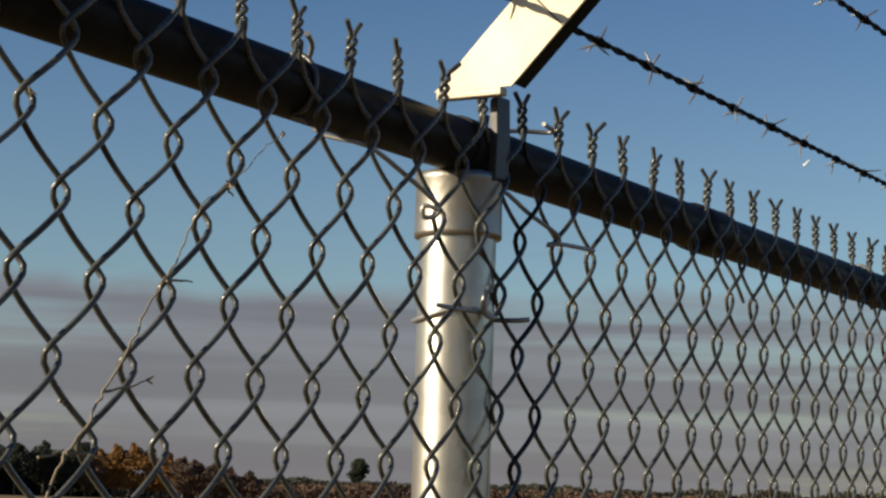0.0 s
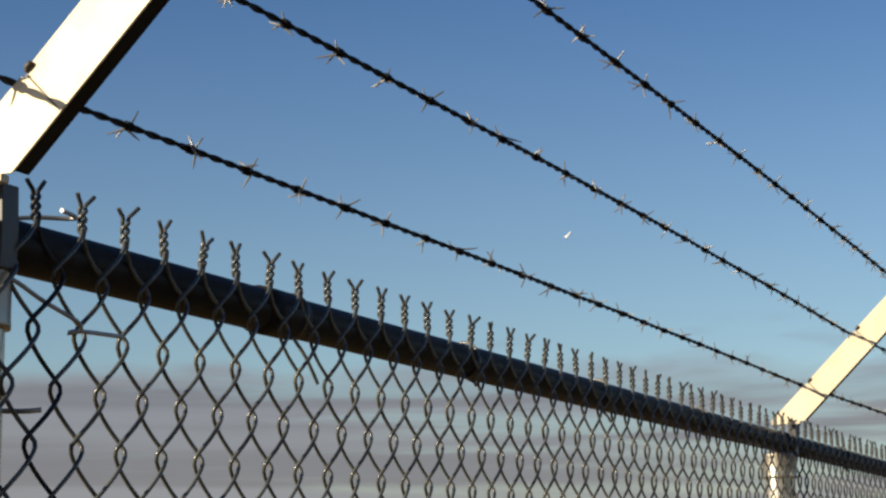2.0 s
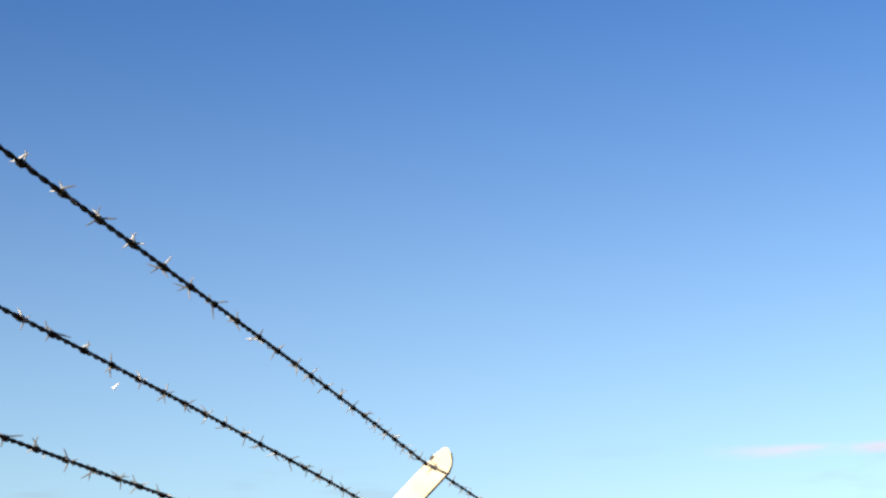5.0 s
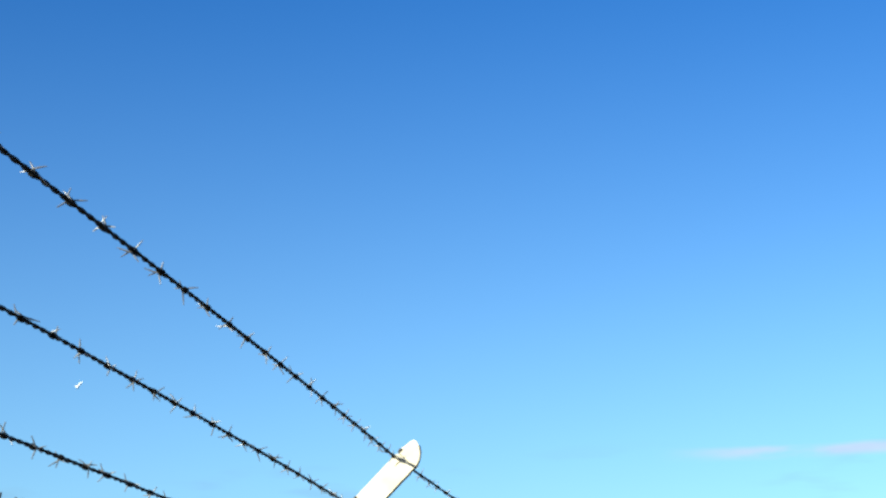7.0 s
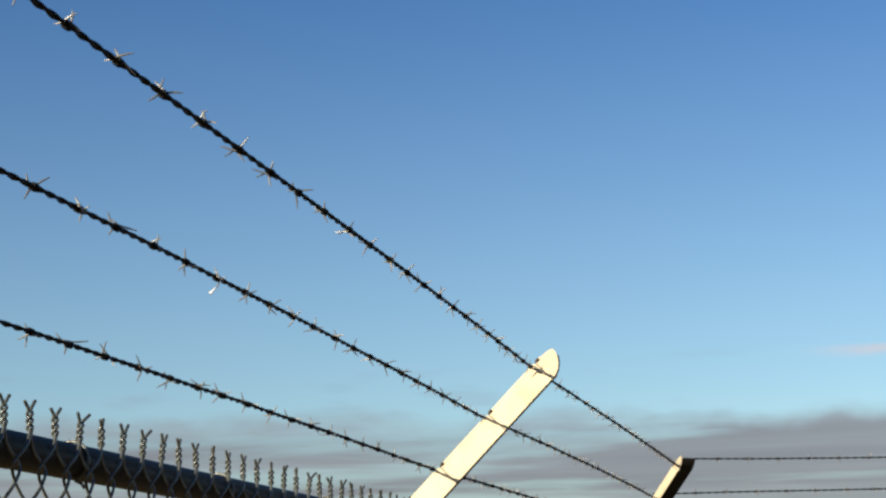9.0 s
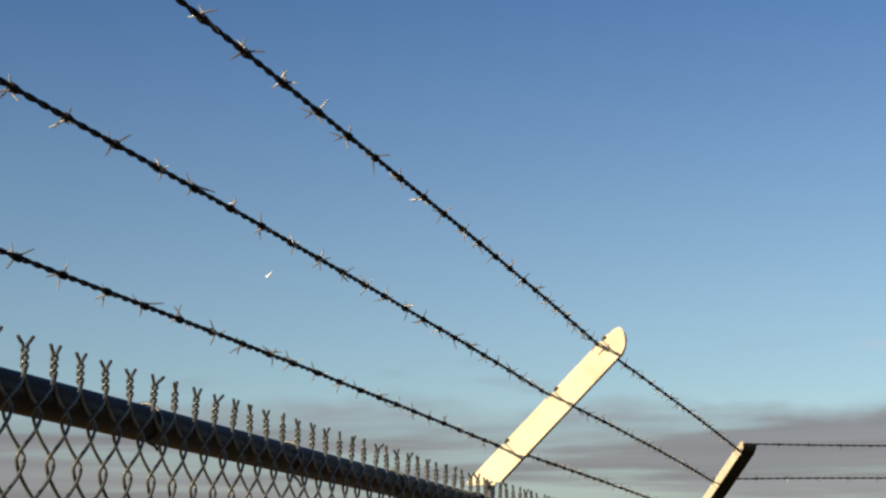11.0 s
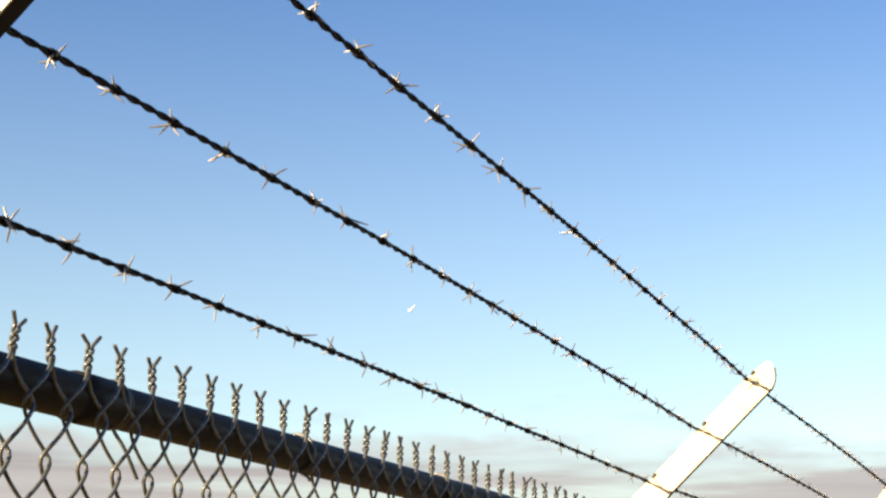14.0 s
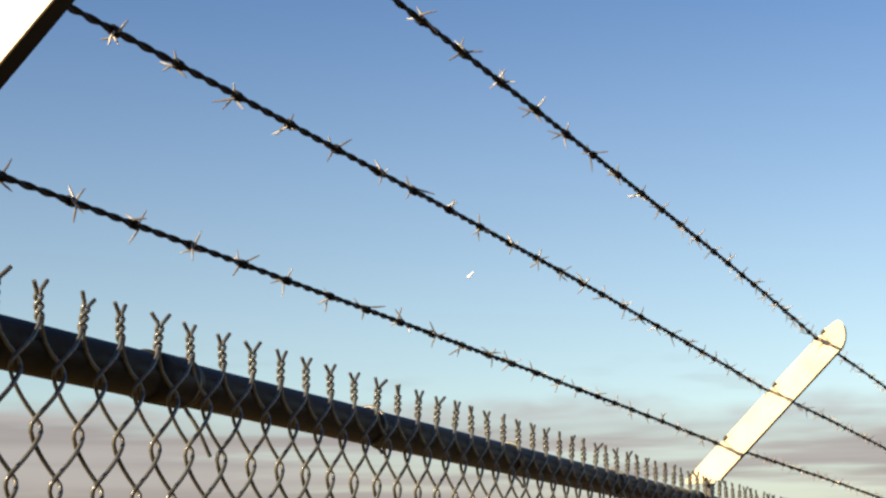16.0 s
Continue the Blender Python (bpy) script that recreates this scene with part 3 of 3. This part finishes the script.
def tree(az, r, high, wide, foliage, kind, label, seed):
    rr = random.Random(seed)
    base = polar(az, r)
    t = thing("tree", label, "tree", base, group="trees at the field's edge")
    bm = bmesh.new()
    lean = Vector((rr.uniform(-0.04, 0.04), rr.uniform(-0.04, 0.04), 1)) * high
    tube(bm, [Vector((0, 0, -0.3)), lean * 0.3, lean * 0.62, lean * 0.95], high * 0.022, 7, taper=[1.2, 1, 0.6, 0.15])
    for i in range(9):
        s = rr.uniform(0.25, 0.85)
        a = rr.uniform(0, 6.28)
        out_ = Vector((math.cos(a), math.sin(a), rr.uniform(0.3, 0.8))) * wide * 0.45 * (1.1 - s)
        tube(bm, [lean * s, lean * s + out_ * 0.6, lean * s + out_ + Vector((0, 0, 0.1 * high * (1 - s)))], high * 0.008, 5, taper=[1, 0.7, 0.2])
    part("trunk", bm, BARK, t)
    bm = bmesh.new()
    clumps = 22
    for i in range(clumps):
        s = (i + 0.5) / clumps
        if kind == "conifer":
            zc, rad = high * (0.15 + 0.84 * s), wide * 0.5 * (1.02 - s) ** 0.8
        elif kind == "pine":
            zc, rad = high * (0.55 + 0.42 * s), wide * 0.5 * (0.6 + 0.4 * math.sin(math.pi * s))
        else:
            zc, rad = high * (0.22 + 0.72 * s), wide * 0.5 * math.sin(math.pi * (0.18 + 0.76 * s))
        a = rr.uniform(0, 6.28)
        o = rad * rr.uniform(0.15, 0.65)
        leaves(bm, lean * (zc / high) + Vector((math.cos(a) * o, math.sin(a) * o, 0)), (rad * 0.62, rad * 0.62, high * 0.085), 170, rr, leaf=0.016 * high + 0.07)
    part("crown", bm, foliage, t)


rt = random.Random(3)
az = 48.5
while az > 40.4:
    high = 7.7 + rt.uniform(-0.7, 0.8)
    tree(az, 300 + rt.uniform(-12, 12), high, high * rt.uniform(0.62, 0.9), EVERGREEN, rt.choice(("round", "round", "round", "pine")), "dark evergreen tree at the far edge of the dry field", int(az * 100))
    az -= rt.uniform(0.30, 0.46)
for az, high in ((40.5, 7.4), (40.05, 8.2), (39.6, 8.5), (39.1, 7.9), (38.6, 7.3)):
    tree(az, 296, high, high * 0.74, ORANGE, "round", "orange autumn tree at the far edge of the dry field", int(az * 100))
for az, high in ((38.1, 6.6), (37.7, 6.2), (37.2, 5.8), (36.7, 5.3), (40.8, 5.6), (36.1, 4.8)):
    tree(az, 294, high, high * 0.9, RUSSET, "round", "half-bare russet tree at the far edge of the dry field", int(az * 100))
tree(32.9, 305, 7.2, 3.6, EVERGREEN, "pine", "lone pine with a flat crown in the distance", 5)


def wood_belt(name, az0, az1, r, high, mat, per, leaf, label, seed):
    rr = random.Random(seed)
    bm = bmesh.new()
    a = az0
    while a < az1:
        h = high * (0.86 + 0.22 * noise.noise((a * 0.9, r * 0.01, 0)) + 0.12 * noise.noise((a * 5.0, 3, 0)))
        for _ in range(per):
            q = polar(a + rr.uniform(0, 0.25), r + rr.uniform(-14, 14), h * rr.uniform(0.0, 1.0) ** 0.8)
            s = leaf * rr.uniform(0.5, 1.3)
            n = Vector((rr.uniform(-1, 1), rr.uniform(-1, 1), rr.uniform(-1, 1))).normalized()
            b = n.orthogonal().normalized() * s
            c = n.cross(b) * 0.8
            bm.faces.new([bm.verts.new(q + b), bm.verts.new(q + c), bm.verts.new(q - b), bm.verts.new(q - c)])
        a += 0.25
    ob = new(name, sheet(name, bm, mat, False))
    tagged(ob, label, "woods", kind="stuff")


wood_belt("far_woods", -25, 62, 520, 7.6, WOODS, 620, 0.42, "dark belt of mixed woods along the horizon", 11)
wood_belt("field_scrub", 22, 38.5, 318, 3.6, RUSSET, 560, 0.26, "low russet scrub in front of the woods", 12)
wood_belt("evergreen_scrub", 40.2, 52, 312, 6.9, EVERGREEN, 760, 0.32, "dense dark evergreen undergrowth", 13)

# ---- small white craft far off in the sky ----
craft = thing("model_rocket", "small white finned rocket drifting in the clear sky", "rocket", polar(19.6, 250) * 1.0)
craft.location.z = 1.6 + 250 * math.tan(radians(10.2))
bm = bmesh.new()
lathe(bm, [(0.10, -0.55), (0.12, -0.5), (0.12, 0.25), (0.09, 0.45), (0.02, 0.62)], 16)
part("body", bm, WHITE, craft)
for i in range(3):
    bm = bmesh.new()
    prism(bm, [(0.10, -0.5), (0.32, -0.6), (0.32, -0.42), (0.10, -0.2)], -0.012, 0.012)
    fin = part("fin", bm, SMOKE, craft, smooth=False)
    fin.rotation_euler[2] = radians(120 * i + 20)
craft.rotation_euler = (radians(38), radians(20), 0)

# ---- chain-link fabric: interlocked pickets with twisted ends ----
AMP, DEEP, WIRE_R = PITCH / 4 + 0.0066, 0.0052, 0.00195
TWIST_Z = 1.848


def picket_mesh(right, mat):
    """One bent wire from under its twist to the ground; right: it lies to the right of the twist's column."""
    side = 1 if right else -1
    mid = side * PITCH / 4
    pts = [(side * 0.0018, -0.0012, TWIST_Z + 0.004), (side * 0.0035, -0.0016 if not right else 0.0010, TWIST_Z - 0.003)]
    z_first = 1.812
    # leg from the twist to the first bend
    for s in (0.35, 0.6, 0.8, 0.92):
        x = side * (0.0035 + (PITCH / 2 + 0.0066 - 0.0035) * s ** 0.9)
        pts.append((x, (-DEEP if not right else DEEP) * math.sin(math.pi * min(1, s + 0.15)), TWIST_Z - 0.003 + (z_first - TWIST_Z + 0.003) * s))
    steps, half = 9, ROW / 2
    rows = int((z_first - 0.06) / half)
    for n in range(rows):
        for i in range(steps):
            t = n + i / steps
            ph = math.pi * t
            wave = math.asin(0.945 * math.cos(ph)) / math.asin(0.945)
            x = mid + side * AMP * wave
            # after an outer bend of a right picket the wire comes forward, of a left picket it goes back
            turn = math.sin(ph)
            y = -DEEP * math.copysign(abs(turn) ** 0.75, turn) * side
            pts.append((x, y, z_first - half * t))
    bm = bmesh.new()
    tube(bm, pts, WIRE_R, 6)
    return sheet("picket", bm, mat)


def twist_mesh(seed, mat):
    r = random.Random(seed)
    bm = bmesh.new()
    turns = r.uniform(1.46, 1.54)
    for phase in (0, math.pi):
        pts = []
        for i in range(23):
            s = i / 22
            a = math.pi + phase + turns * 2 * math.pi * s
            rad = 0.0026
            pts.append((rad * math.cos(a), rad * math.sin(a), 0.0225 * s))
        e = Vector(pts[-1])
        out_ = Vector((1 if e.x > 0 else -1, r.uniform(-0.25, 0.25), 0)).normalized()
        k = r.uniform(0.98, 1.15) if e.x > 0 else r.uniform(0.72, 0.95)
        pts += [tuple(e + out_ * 0.0010 + Vector((0, 0, 0.0035))), tuple(e + out_ * 0.0048 * k + Vector((0, 0, 0.0068 * k))),
                tuple(e + out_ * 0.0100 * k + Vector((0, 0, 0.0118 * k)))]
        tube(bm, pts, WIRE_R, 7)
    return sheet("twisted_end", bm, mat)


LEFT, RIGHT, DARK = picket_mesh(False, WIRE), picket_mesh(True, WIRE), picket_mesh(True, SHADEWIRE)
DARK_TWIST = twist_mesh(3, SHADEWIRE)
TWISTS = [twist_mesh(s, WIRE) for s in range(8)]


def fabric(label, place, count, first, seed):
    fab = thing("chain_link_mesh", label, "chain-link fence")
    fab.matrix_world = place
    r = random.Random(seed)
    for k in range(first, first + count):
        dx = r.uniform(-0.0012, 0.0012)
        # one picket and twist beside each of two posts, painted dark as shadow
        dark = seed == 1 and k in (0, 41)
        for me in (LEFT, DARK if dark else RIGHT):
            ob = new("picket", me)
            ob.parent = fab
            ob.location = (k * PITCH + dx, r.uniform(-0.0006, 0.0006), 0)
        ob = new("twisted_end", DARK_TWIST if dark else TWISTS[r.randrange(8)])
        ob.parent = fab
        lean = 0.16 if (k == -1 and seed == 1) else 0.28 if (k == 4 and seed == 1) else r.uniform(-0.02, 0.14)
        ob.matrix_local = Matrix.Translation((k * PITCH + dx, 0, TWIST_Z)) @ Euler((r.uniform(-0.10, 0.08), lean, 1.45 if k == -1 and seed == 1 else r.uniform(-0.25, 0.25))).to_matrix().to_4x4()
    return fab


k0 = math.ceil((X0 + 0.05) / PITCH)
k1 = math.floor((X1 - 0.05) / PITCH)
fabric("galvanised chain-link fence mesh with twisted barbs along the top", Matrix.Identity(4), k1 - k0 + 1, k0, 1)
fabric("chain-link mesh of the cross fence", Matrix.Translation((cx - 0.035, POST_Y, 0)) @ Matrix.Rotation(radians(-76), 4, "Z"), 40, 1, 2)
